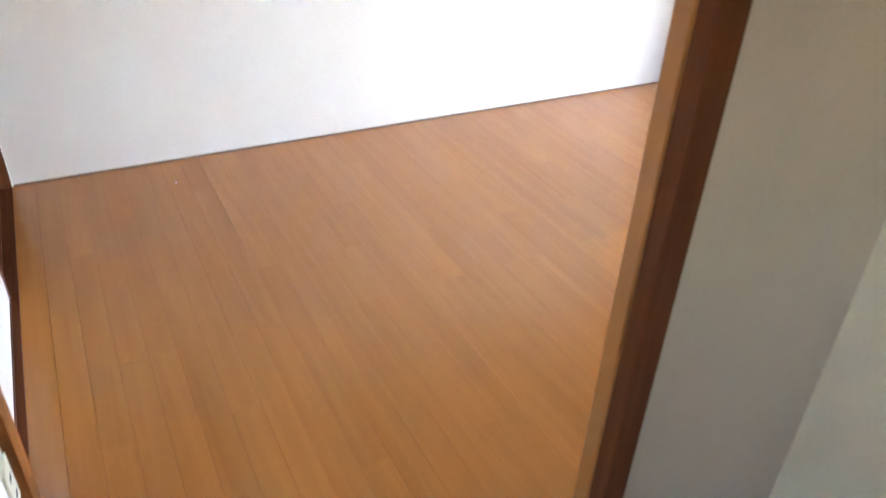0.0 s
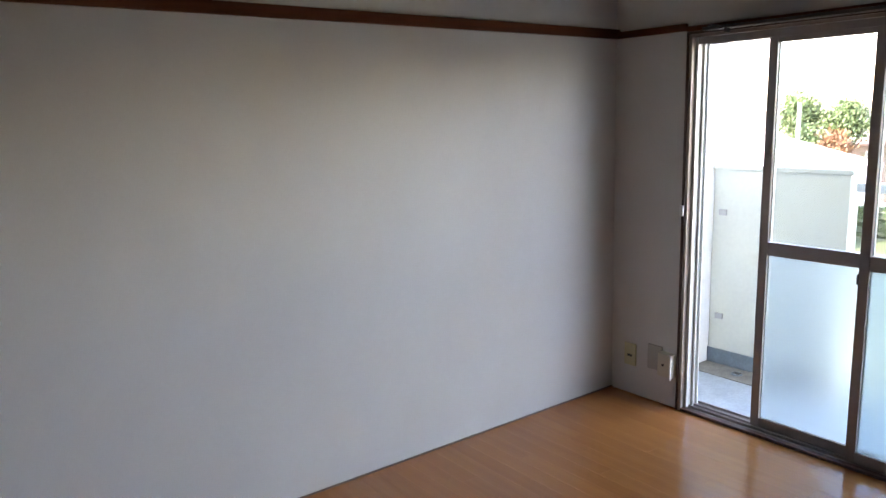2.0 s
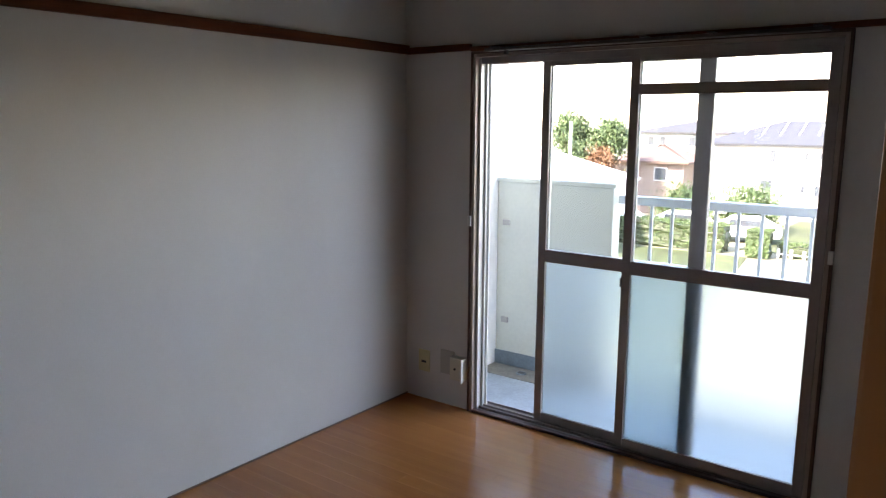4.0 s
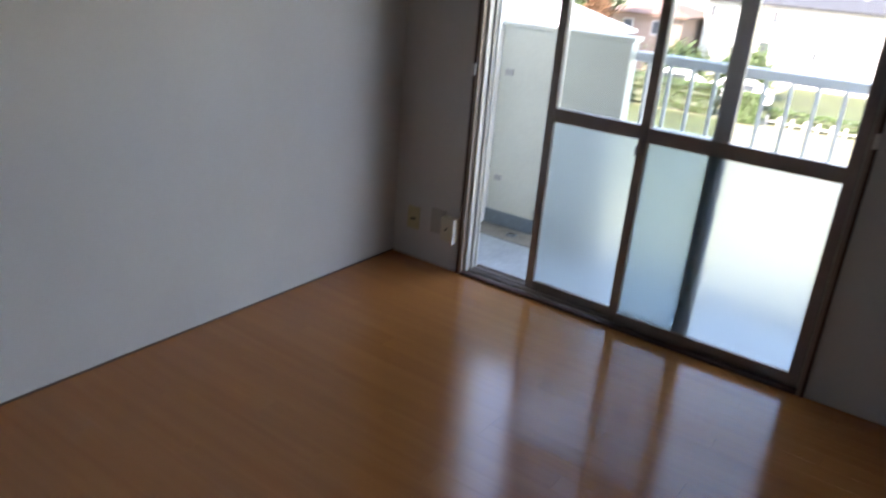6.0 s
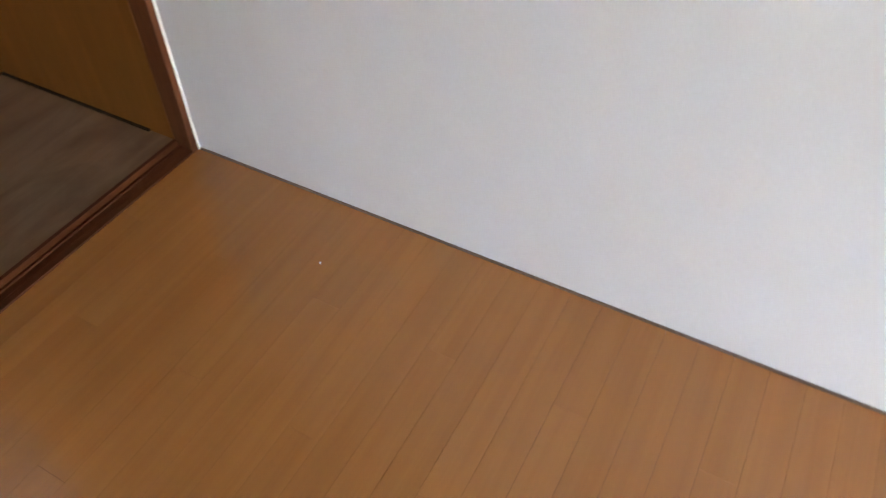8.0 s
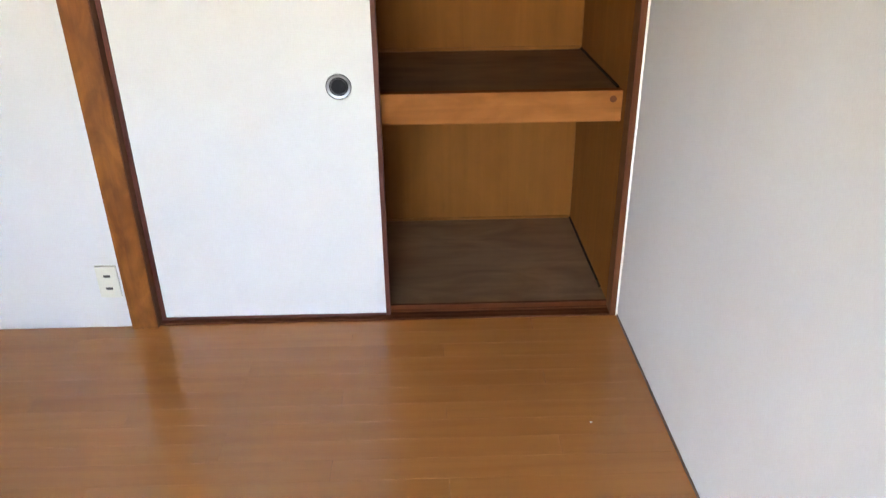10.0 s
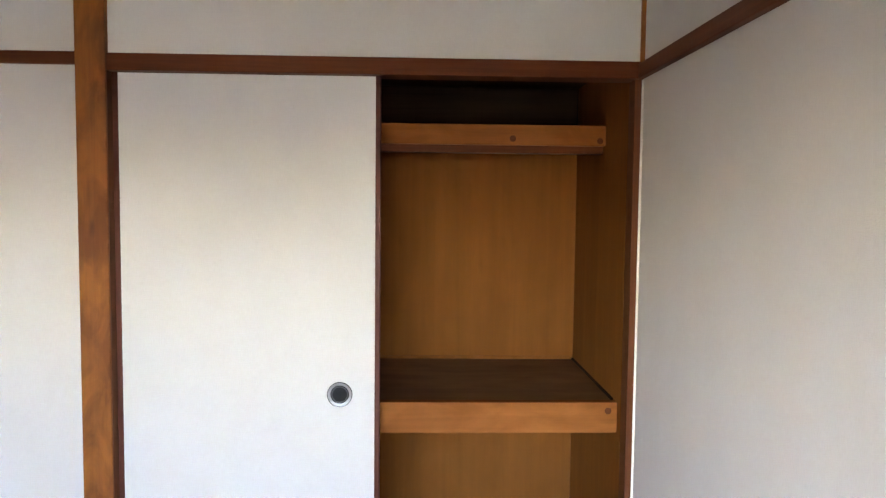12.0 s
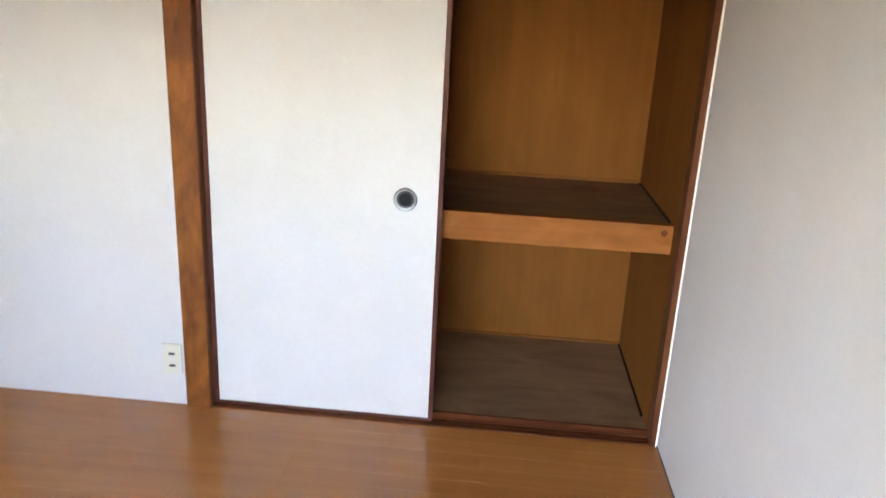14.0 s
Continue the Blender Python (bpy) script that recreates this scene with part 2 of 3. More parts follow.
M_GUTTER = grained("stained_gutter_mortar", (0.31, 0.30, 0.27), 0.85, 7, 0.45, 0.2)
M_TAN_WALL = grained("tan_render", (0.27, 0.195, 0.16), 0.85, 1.5, 0.15, 0.1)
M_BARK = grained("bark", (0.10, 0.07, 0.05), 0.9, 8, 0.4, 0.4)
M_CONCRETE = grained("concrete", (0.42, 0.41, 0.39), 0.85, 2, 0.2, 0.2)
M_CAR = grained("white_car_paint", (0.75, 0.75, 0.74), 0.25, 3, 0.04, 0.0)
M_TYRE = grained("tyre_rubber", (0.03, 0.03, 0.03), 0.8, 20)


def ground_material():
    m = grained("lawn_and_gravel", (0.23, 0.22, 0.13), 0.95, 0.12, 0.4, 0.3)
    return m


# ---- mesh helpers ----
ORIGIN = {}


def box(bm, x0, x1, y0, y1, z0, z1, bev=0.0):
    """Adds a box, its edges rounded by bev."""
    made = bmesh.ops.create_cube(bm, size=1.0, matrix=Matrix.LocRotScale(((x0 + x1) / 2, (y0 + y1) / 2, (z0 + z1) / 2), None, (x1 - x0, y1 - y0, z1 - z0)))
    if bev:
        edges = list({e for v in made["verts"] for e in v.link_edges})
        bmesh.ops.bevel(bm, geom=edges, offset=bev, segments=2, profile=0.6, affect="EDGES")
    return bm


def disc(bm, center, r0, r1, depth, axis="y", seg=32):
    """Adds a round frustum with its axis along y, z or x."""
    turn = {"y": Euler((radians(90), 0, 0)), "z": Euler((0, 0, 0)), "x": Euler((0, radians(90), 0))}[axis]
    bmesh.ops.create_cone(bm, cap_ends=True, segments=seg, radius1=r0, radius2=r1, depth=depth, matrix=Matrix.LocRotScale(center, turn, None))
    return bm


def ring(bm, center, outer, inner, depth, seg=36):
    """Adds a flat ring facing along y."""
    c = Vector(center)
    loops = []
    for r, d in ((outer, 0), (outer, depth * 0.7), ((outer * 2 + inner) / 3, depth), (inner, depth * 0.6), (inner, 0)):
        loops.append([bm.verts.new(c + Vector((r * math.cos(a), d, r * math.sin(a)))) for a in (2 * math.pi * k / seg for k in range(seg))])
    for a, b in zip(loops, loops[1:]):
        for k in range(seg):
            bm.faces.new((a[k], b[k], b[(k + 1) % seg], a[(k + 1) % seg]))
    return bm


def thing(name, at, label, category, group="", kind=""):
    """An Empty at the base of a thing, which parents its parts."""
    ob = new(name)
    ob.location = at
    ob.empty_display_size = 0.1
    ORIGIN[ob] = Vector(at)
    return tagged(ob, label, category, group, kind)


def mesh_of(bm, name, material, origin):
    bmesh.ops.translate(bm, vec=-origin, verts=bm.verts)
    bmesh.ops.recalc_face_normals(bm, faces=bm.faces)
    me = bpy.data.meshes.new(name)
    bm.to_mesh(me)
    bm.free()
    me.materials.append(material)
    return me


def part(name, bm, material, parent, label=""):
    """Links bm, given in world coordinates, as one mesh under a thing or a part."""
    o = ORIGIN[parent]
    ob = new(name, mesh_of(bm, name, material, o))
    ob.parent = parent
    ORIGIN[ob] = o
    return tagged(ob, label)


def solid(name, bm, material, label="", category="", group="", kind="structure", at=(0, 0, 0)):
    """A top-level mesh."""
    o = Vector(at)
    ob = new(name, mesh_of(bm, name, material, o))
    ob.location = o
    ORIGIN[ob] = o
    return tagged(ob, label, category, group, kind)


def B(*a, bev=0.0):
    return box(bmesh.new(), *a, bev=bev)


# ---- shell of the room ----
T = 0.12
HALL_Y = -2.3                        # far end of the adjoining room
floor = solid("floor", B(-T, W + 3.0, HALL_Y, L, -0.2, -0.016), M_SUB, "glossy warm brown wooden board floor", "floor")
bm = bmesh.new()
box(bm, -T, 0, -1.0, L + 0.15, -0.2, H)
wall_west = solid("wall_west", bm, M_WALL, "plain white wallpapered wall with a picture rail", "wall")
bm = bmesh.new()
box(bm, 0, OPEN_X0, L, L + 0.15, -0.2, H)
box(bm, OPEN_X1, W + 3.0, L, L + 0.15, -0.2, H)
box(bm, OPEN_X0, OPEN_X1, L, L + 0.15, OPEN_TOP, H)
box(bm, OPEN_X0, OPEN_X1, L, L + 0.15, -0.2, 0.0)
solid("wall_north", bm, M_WALL, "white wallpapered wall around the balcony window", "wall")
DOOR_Y0, DOOR_Y1, DOOR_TOP = 0.035, 0.857, 1.79
bm = bmesh.new()
box(bm, W + 0.003, W + 0.025, DOOR_Y1, L, -0.02, H)
box(bm, W + 0.003, W + 0.025, DOOR_Y0, DOOR_Y1, DOOR_TOP + 0.045, H)
solid("wall_east", bm, M_WALL, "white wallpapered wall with a doorway", "wall")
bm = bmesh.new()
box(bm, POST1 - 0.002, W + 0.05, -0.06, 0.0, -0.016, H)
box(bm, 0.0, POST1 - 0.002, -0.06, 0.0, LINT1 - 0.002, H)
solid("wall_south", bm, M_WALL, "white wallpapered wall beside and above the closet", "wall")
solid("ceiling", B(-T, W + 3.0, HALL_Y, L + 0.15, H, H + 0.2), M_CEIL, "plain pale brown wood-grain ceiling", "ceiling")
# adjoining room, closed but for an unseen far-wall opening added to light it
bm = bmesh.new()
box(bm, W + 0.05, W + 0.10, HALL_Y, DOOR_Y0 - 0.02, -0.02, H)
box(bm, W + 0.10, W + 3.0, HALL_Y - 0.12, HALL_Y, -0.2, H)
for y0, y1, z0, z1 in ((HALL_Y - 0.12, -2.1, -0.2, H), (-1.3, L + 0.15, -0.2, H), (-2.1, -1.3, -0.2, 1.1), (-2.1, -1.3, 1.75, H)):
    box(bm, W + 3.0, W + 3.1, y0, y1, z0, z1)
box(bm, W + 0.0255, W + 0.05, DOOR_Y1, L, -0.02, H)
box(bm, W + 0.0255, W + 0.05, DOOR_Y0, DOOR_Y1, DOOR_TOP + 0.045, H)
solid("wall_hall", bm, M_HALL, "plain white wall of the adjoining room", "wall")
solid("wall_hall_return", B(W + 0.05, W + 3.0, 1.24, 1.31, -0.02, H), M_GREEN, "pale green-white wall beside the doorway", "wall")
# apartment block around the flat, a hollow shell; unseen, added to block the sun
bm = bmesh.new()
X0, X1, Y0, Y1, Z0, Z1, TH = -6.0, W + 3.1, -8.0, L + 0.15, GROUND, H + 5.5, 0.18
box(bm, X0, X1, Y0, Y0 + TH, Z0, Z1)
box(bm, X0, X0 + TH, Y0 + TH, Y1, Z0, Z1)
box(bm, X1 - TH, X1, Y0 + TH, Y1 - TH, H + 0.2, Z1 - TH)
box(bm, X1 - TH, X1, Y0 + TH, Y1 - TH, Z0, -0.2)
box(bm, X1 - TH, X1, Y0 + TH, HALL_Y - 0.12, -0.2, H + 0.2)
box(bm, X0 + TH, X1, Y1 - TH, Y1, H + 0.2, Z1 - TH)
box(bm, X0 + TH, X1, Y1 - TH, Y1, Z0, -0.2)
box(bm, X0 + TH, -T, Y1 - TH, Y1, -0.2, H + 0.2)
box(bm, X0 + TH, X1, Y0 + TH, Y1, Z1 - TH, Z1)
solid("building_mass", bm, M_RENDER, "unseen rendered apartment block around the room, added to shade the balcony", "building")

# ---- wood trim ----
POST_D = 0.022
solid("closet_post", B(POST0, POST1, -0.06, POST_D, -0.014, H - 0.002, bev=0.003), M_TRIM_Z, "orange-brown knotty wooden post beside the closet", "post", kind="structure")
solid("closet_post_edge", B(POST0 - 0.0035, POST0 - 0.0003, -0.06, POST_D - 0.001, 0.004, LINT0 - 0.001), M_TRIMD_Z, "dark stained edge of the closet post", "post")
solid("lintel", B(0.0, POST0, -0.075, 0.016, LINT0, LINT1, bev=0.003), M_TRIM_X, "dark red-brown wooden closet lintel", "lintel")
solid("corner_post", B(0.003, 0.026, -0.06, 0.004, 0.0, LINT0, bev=0.002), M_TRIMD_Z, "narrow brown wooden closet side post", "post")
solid("corner_strip", B(0.0, 0.012, 0.0, 0.010, LINT1, H - 0.002), M_TRIM_Z, "thin brown corner strip above the closet", "trim")
solid("corner_bead", B(0.0, 0.006, 0.0, 0.007, 0.0, LINT0 - 0.002), M_WHITEPL, "thin white edge bead at the closet corner", "trim")
solid("picture_rail_west", B(0.0, 0.022, 0.018, L, 1.772, 1.815, bev=0.003), M_TRIM_Y, "dark brown wooden picture rail", "picture rail")
solid("picture_rail_south", B(POST1, W, 0.0, 0.016, 1.787, 1.824, bev=0.003), M_TRIM_X, "dark brown wooden picture rail", "picture rail")
bm = box(bmesh.new(), 0.022, 0.40, L - 0.022, L, 1.770, 1.802, bev=0.003)
box(bm, 0.401, W, L - 0.020, L, 1.7655, 1.788, bev=0.003)
solid("picture_rail_north", bm, M_TRIM_X, "dark brown wooden picture rail above the window", "picture rail")
solid("picture_rail_east", B(W - 0.019, W + 0.003, DOOR_Y1 + 0.03, L - 0.022, 1.772, 1.815, bev=0.003), M_TRIM_Y, "dark brown wooden picture rail", "picture rail")
solid("baseboard", B(0.0, 0.004, 0.01, L, 0.0, 0.007), M_SEAL, "thin dark sealing strip at the wall's foot", "trim")
# doorway
bm = bmesh.new()
box(bm, W, W + 0.026, 0.81, DOOR_Y1, 0, DOOR_TOP, bev=0.002)
box(bm, W, W + 0.055, DOOR_Y0 - 0.035, DOOR_Y0, 0, DOOR_TOP, bev=0.002)
box(bm, W, W + 0.055, DOOR_Y0 - 0.035, DOOR_Y1, DOOR_TOP, DOOR_TOP + 0.045, bev=0.002)
door_1 = solid("door_1", bm, M_DOORFRAME, "open doorway with a brown wooden frame", "doorway")
part("casing", B(W + 0.0265, W + 0.054, 0.814, DOOR_Y1 - 0.001, 0, DOOR_TOP - 0.002, bev=0.002), M_TRIMD_Z, door_1, "dark brown outer casing")

# ---- closet ----
CD = -0.782
CX1 = POST0
closet = thing("closet", (CX1 / 2, -0.4, 0), "built-in plywood closet, half open, with two shelves", "closet")
part("back_panel", B(-0.0, CX1 + 0.03, CD - 0.02, CD, -0.01, H - 0.01), M_PLY, closet)
part("side_panel", B(0.0015, 0.026, CD, -0.061, -0.01, H - 0.01), M_PLY, closet)
part("side_panel", B(CX1, CX1 + 0.03, CD, -0.061, -0.01, H - 0.01), M_PLY, closet)
part("bottom_board", B(0.026, CX1, CD, -0.062, 0.004, 0.026), M_CLOSET_FLOOR, closet, "dull grey-brown closet floor")
part("shelf_board", B(0.026, CX1, CD, -0.135, 0.738, 0.757), M_SHELF, closet, "dull grey-brown shelf")
beam = part("shelf_beam", B(0.010, CX1, -0.135, -0.10, 0.662, 0.762, bev=0.003), M_BEAM, closet, "pale orange wooden shelf beam with a knot")
part("upper_shelf", B(0.026, CX1, CD, -0.360, 1.610, 1.628), M_SHELF, closet)
part("upper_beam", B(0.026, CX1, -0.360, -0.325, 1.5975, 1.667, bev=0.003), M_BEAM, closet, "brown wooden upper beam with knots")
# top and back sheets added so the closet's upper shade is in their colour
part("closet_ceiling", B(0.026, CX1, CD, -0.062, 1.86, 1.875), M_CLOSET_DARK, closet, "added board with the upper closet's shade in its dark colour")
part("upper_back", B(0.026, CX1, CD + 0.0005, CD + 0.006, 1.632, 1.859), M_CLOSET_DARK, closet, "added board with the upper closet's shade in its dark colour")
# dark strip added as the shadow below the upper beam
part("upper_batten", B(0.026, CX1, -0.415, -0.361, 1.572, 1.6095), M_TRIM_X, closet)
bm = bmesh.new()
box(bm, 0.026, CX1, CD, CD + 0.008, 0.026, 0.036)
part("back_batten", bm, M_PLY, closet)
part("back_batten", B(0.026, CX1, CD, CD + 0.008, 0.757, 0.769), M_PLY, closet)
for z in (0.026, 0.757):
    # dark strips along the side edge of floor and shelf
    part("side_batten", B(0.026, 0.034, CD, -0.15, z, z + 0.006), M_CLOSET_DARK, closet)
for y0, z0, xk, zk in ((-0.0995, 0, 0.055, 0.735), (-0.3245, 0, 0.348, 1.619), (-0.3245, 0, 0.046, 1.614)):
    k = ring(bmesh.new(), (xk, y0, zk), 0.011, 0.005, 0.0012, 20)
    disc(k, (xk, y0, zk), 0.006, 0.006, 0.001, seg=16)
    part("knot", k, M_TRIM_X, closet, "dark wood knot")
# floor sill with two grooves
bm = bmesh.new()
for y0, y1, z1 in ((-0.0618, -0.050, 0.027), (-0.050, -0.0384, 0.008), (-0.0384, -0.0364, 0.014), (-0.0364, -0.016, 0.008), (-0.016, 0.004, 0.007)):
    box(bm, 0.003, POST0, y0, y1, -0.004, z1)
solid("closet_sill", bm, M_TRIM_X, "brown grooved wooden closet sill", "sill")


def fusuma(x0, x1, y1, label):
    """A sliding paper door with a lacquered frame and a round finger pull."""
    z0, z1, f = 0.0085, 1.787, 0.016
    fb = 0.010
    y0 = y1 - 0.020
    t = thing("sliding_door", ((x0 + x1) / 2, y1 - 0.01, z0), label, "sliding door", "closet doors")
    px = x0 + 0.122
    bm = bmesh.new()
    box(bm, x0 + f, x1 - f, y0 + 0.003, y1 - 0.003, z0 + fb, z1 - f)
    part("panel", bm, M_FUSUMA, t, "white textured paper")
    part("stile", B(x0, x0 + f, y0, y1, z0, z1, bev=0.003), M_FRAME_Z, t)
    part("stile", B(x1 - f, x1, y0, y1, z0, z1, bev=0.003), M_FRAME_Z, t)
    part("rail", B(x0 + f, x1 - f, y0, y1, z0, z0 + fb, bev=0.003), M_FRAME_X, t)
    part("rail", B(x0 + f, x1 - f, y0, y1, z1 - f, z1, bev=0.003), M_FRAME_X, t)
    pull = part("pull", ring(bmesh.new(), (px, y1 - 0.0028, 0.809), 0.0378, 0.0285, 0.004), M_CHROME, t, "round chrome-ringed finger pull")
    part("outer_rim", ring(bmesh.new(), (px, y1 - 0.0028, 0.809), 0.0388, 0.0362, 0.0052), M_CUPRIM, pull, "dark outer rim")
    part("cup", disc(bmesh.new(), (px, y1 - 0.0022, 0.809), 0.0290, 0.0290, 0.0016), M_PULL, pull, "black recessed cup")
    part("cup_rim", ring(bmesh.new(), (px, y1 - 0.0016, 0.809), 0.0255, 0.0225, 0.0014), M_CUPRIM, pull, "dark grey inner ring")
    return t


fusuma(0.784, 1.575, -0.016, "white paper sliding closet door with dark frame")
fusuma(0.792, 1.573, -0.0385, "white paper sliding door stowed behind another")


# ---- outlets ----
def outlet_plate(name, center, w, h, normal_y, label, slots, plate=None):
    """A wall plate with slots: normal_y is the side it faces."""
    x, y, z = center
    s = normal_y
    lo, hi = sorted((y, y + s * 0.008))
    t = thing(name, (x, y, z - h / 2), label, "outlet")
    part("plate", B(x - w / 2, x + w / 2, lo, hi, z - h / 2, z + h / 2, bev=0.0025), plate or M_PLATE, t)
    for dx, dz, sw, sh in slots:
        a, b = sorted((y + s * 0.0078, y + s * 0.0092))
        part("slot", B(x + dx - sw / 2, x + dx + sw / 2, a, b, z + dz - sh / 2, z + dz + sh / 2), M_SLOT, t, "dark socket slots")
    return t


outlet_plate("wall_outlet", (1.716, 0.0, 0.176), 0.070, 0.118, 1, "ivory double wall outlet with dark slots", ((0.0, 0.022, 0.022, 0.009), (0.0, -0.024, 0.022, 0.009)))
outlet_plate("antenna_outlet", (0.121, L, 0.208), 0.070, 0.115, -1, "ivory wall outlet with one small slot", ((0.0, -0.005, 0.030, 0.012),), M_PLATE_YELLOW)
outlet_plate("blank_plate", (0.272, L, 0.228), 0.085, 0.125, -1, "greyish blank wall cover plate", (), M_GREYPL)
t = thing("gas_tap_box", (0.352, L, 0.150), "ivory wall box beside the window frame", "wall box")
part("body", B(0.312, 0.392, L - 0.040, L, 0.155, 0.272, bev=0.004), M_PLATE, t)
part("lip", B(0.384, 0.394, L - 0.052, L - 0.040, 0.150, 0.275, bev=0.002), M_WHITEPL, t, "white edge lip")
part("knob", disc(bmesh.new(), (0.345, L - 0.042, 0.215), 0.006, 0.006, 0.006), M_SLOT, t)

# ---- balcony window ----
SX0, SX1, SZ0, SZ1 = 0.442, 1.956, 0.022, 1.722
window_1 = thing("window_1", (1.18, L + 0.05, 0), "large sliding balcony window, partly open, frosted below", "window", kind="structure")
part("casing", B(OPEN_X0, OPEN_X0 + 0.012, L - 0.012, L + 0.045, 0, OPEN_TOP, bev=0.002), M_CASE_Z, window_1, "dark brown wooden casing")
part("casing", B(OPEN_X1 - 0.012, OPEN_X1, L - 0.012, L + 0.045, 0, OPEN_TOP, bev=0.002), M_CASE_Z, window_1, "dark brown wooden casing")
part("casing", B(OPEN_X0 + 0.012, OPEN_X1 - 0.012, L - 0.012, L + 0.045, OPEN_TOP - 0.012, OPEN_TOP, bev=0.002), M_CASE_X, window_1, "dark brown wooden casing")
part("frame_strip", B(OPEN_X0 + 0.0122, OPEN_X0 + 0.0278, L - 0.008, L + 0.045, 0.0002, OPEN_TOP - 0.0122, bev=0.002), M_STRIP, window_1, "brown-grey aluminium frame strip")
part("frame_strip", B(OPEN_X1 - 0.0278, OPEN_X1 - 0.0122, L - 0.008, L + 0.045, 0.0002, OPEN_TOP - 0.0122, bev=0.002), M_STRIP, window_1, "brown-grey aluminium frame strip")
part("frame_strip", B(OPEN_X0 + 0.028, OPEN_X1 - 0.028, L - 0.008, L + 0.045, OPEN_TOP - 0.026, OPEN_TOP - 0.0122, bev=0.002), M_STRIP, window_1, "brown-grey aluminium frame strip")
part("sill", B(OPEN_X0 + 0.028, OPEN_X1 - 0.028, L - 0.012, L + 0.018, 0.0, 0.014, bev=0.002), M_CASE_X, window_1, "dark brown wooden sill")
# aluminium frame: jambs with track fins, head, sill
for xa, xb, d in ((OPEN_X0 + 0.028, SX0, 1), (SX1, OPEN_X1 - 0.028, -1)):
    bm = bmesh.new()
    box(bm, xa, xb, L + 0.018, L + 0.092, 0.0, OPEN_TOP - 0.026)
    xf = xb if d > 0 else xa
    for y in (L + 0.055, L + 0.088):
        lo, hi = sorted((xf, xf + d * 0.012))
        box(bm, lo, hi, y - 0.003, y + 0.003, 0.014, OPEN_TOP - 0.04)
    part("jamb", bm, M_ALU_LIGHT, window_1, "pale aluminium track jamb")
bm = bmesh.new()
box(bm, SX0, SX1, L + 0.018, L + 0.14, SZ1 + 0.004, OPEN_TOP - 0.026)
for y in (L + 0.0205, L + 0.055, L + 0.091):
    box(bm, SX0, SX1, y - 0.002, y + 0.002, SZ1 - 0.012, SZ1 + 0.004)
part("head", bm, M_ALU, window_1)
bm = bmesh.new()
box(bm, SX0, SX1, L + 0.018, L + 0.14, 0.0, 0.010)
for y in (L + 0.040, L + 0.074, L + 0.12):
    box(bm, SX0, SX1, y - 0.003, y + 0.003, 0.010, 0.022)
part("track", bm, M_ALU, window_1, "bronze aluminium sill track")


def sash(x0, x1, yc, transom, label, end=0.038):
    """A sliding sash: clear pane above, frosted pane below."""
    s = part("sash", B(x0, x0 + 0.038, yc - 0.015, yc + 0.015, SZ0, SZ1, bev=0.002), M_ALU, window_1, label)
    part("stile", B(x1 - end, x1, yc - 0.015, yc + 0.015, SZ0, SZ1, bev=0.002), M_ALU, s)
    a, b = x0 + 0.038, x1 - end
    part("bottom_rail", B(a, b, yc - 0.014, yc + 0.014, SZ0, 0.062, bev=0.002), M_ALU, s)
    part("top_rail", B(a, b, yc - 0.014, yc + 0.014, 1.690, SZ1, bev=0.002), M_ALU, s)
    part("mid_rail", B(a, b, yc - 0.014, yc + 0.014, 0.802, 0.860, bev=0.002), M_ALU, s)
    panes = [(0.062, 0.802, M_FROST, "frosted lower pane")]
    if transom:
        part("transom_rail", B(a, b, yc - 0.014, yc + 0.014, 1.556, 1.600, bev=0.002), M_ALU, s)
        panes += [(0.860, 1.556, M_GLASS, "clear pane"), (1.600, 1.690, M_GLASS, "clear top pane")]
    else:
        panes += [(0.860, 1.690, M_GLASS, "clear pane")]
    for z0, z1, m, text in panes:
        # pale strips added: daylight on the stiles' inner faces put into colour
        part("bead", B(a, a + 0.004, yc + 0.003, yc + 0.0145, z0, z1), M_ALU_LIGHT, s, "pale strip with daylight on the stile reveal in its colour")
        part("bead", B(b - 0.004, b, yc + 0.003, yc + 0.0145, z0, z1), M_ALU_LIGHT, s, "pale strip with daylight on the stile reveal in its colour")
        p = part("pane", B(a, b, yc - 0.002, yc + 0.002, z0, z1), m, s, text)
        p.visible_shadow = False
    return s


outer = sash(0.748, 1.512, L + 0.072, False, "outer sliding sash pushed aside", 0.064)
inner = sash(1.178, 1.954, L + 0.038, True, "inner sliding sash with a transom")
part("latch", B(1.174, 1.180, L + 0.016, L + 0.030, 0.745, 0.785, bev=0.002), M_IRON, inner, "small dark sash latch")
part("lock", B(1.482, 1.496, L + 0.048, L + 0.058, 0.765, 0.790, bev=0.003), M_IRON, outer)
for x in (OPEN_X0 + 0.002, OPEN_X1 - 0.012):
    part("catch", B(x - 0.004, x + 0.014, L - 0.024, L - 0.012, 0.945, 0.995, bev=0.003), M_WHITEPL, window_1, "small white catch")
# curtain rail
rail = thing("curtain_rail", (1.18, L - 0.03, 1.77), "dark metal curtain rail above the window", "curtain rail")
part("track", B(0.52, 1.92, L - 0.050, L - 0.032, 1.756, 1.770, bev=0.002), M_IRON, rail)
part("track", B(0.52, 1.92, L - 0.080, L - 0.062, 1.756, 1.770, bev=0.002), M_IRON, rail)
for x in (0.56, 1.26, 1.52, 1.88):
    part("bracket", B(x - 0.012, x + 0.012, L - 0.084, L - 0.022, 1.770, 1.778, bev=0.002), M_IRON, rail)
part("end_stop", B(0.625, 0.640, L - 0.083, L - 0.060, 1.738, 1.756, bev=0.002), M_IRON, rail)

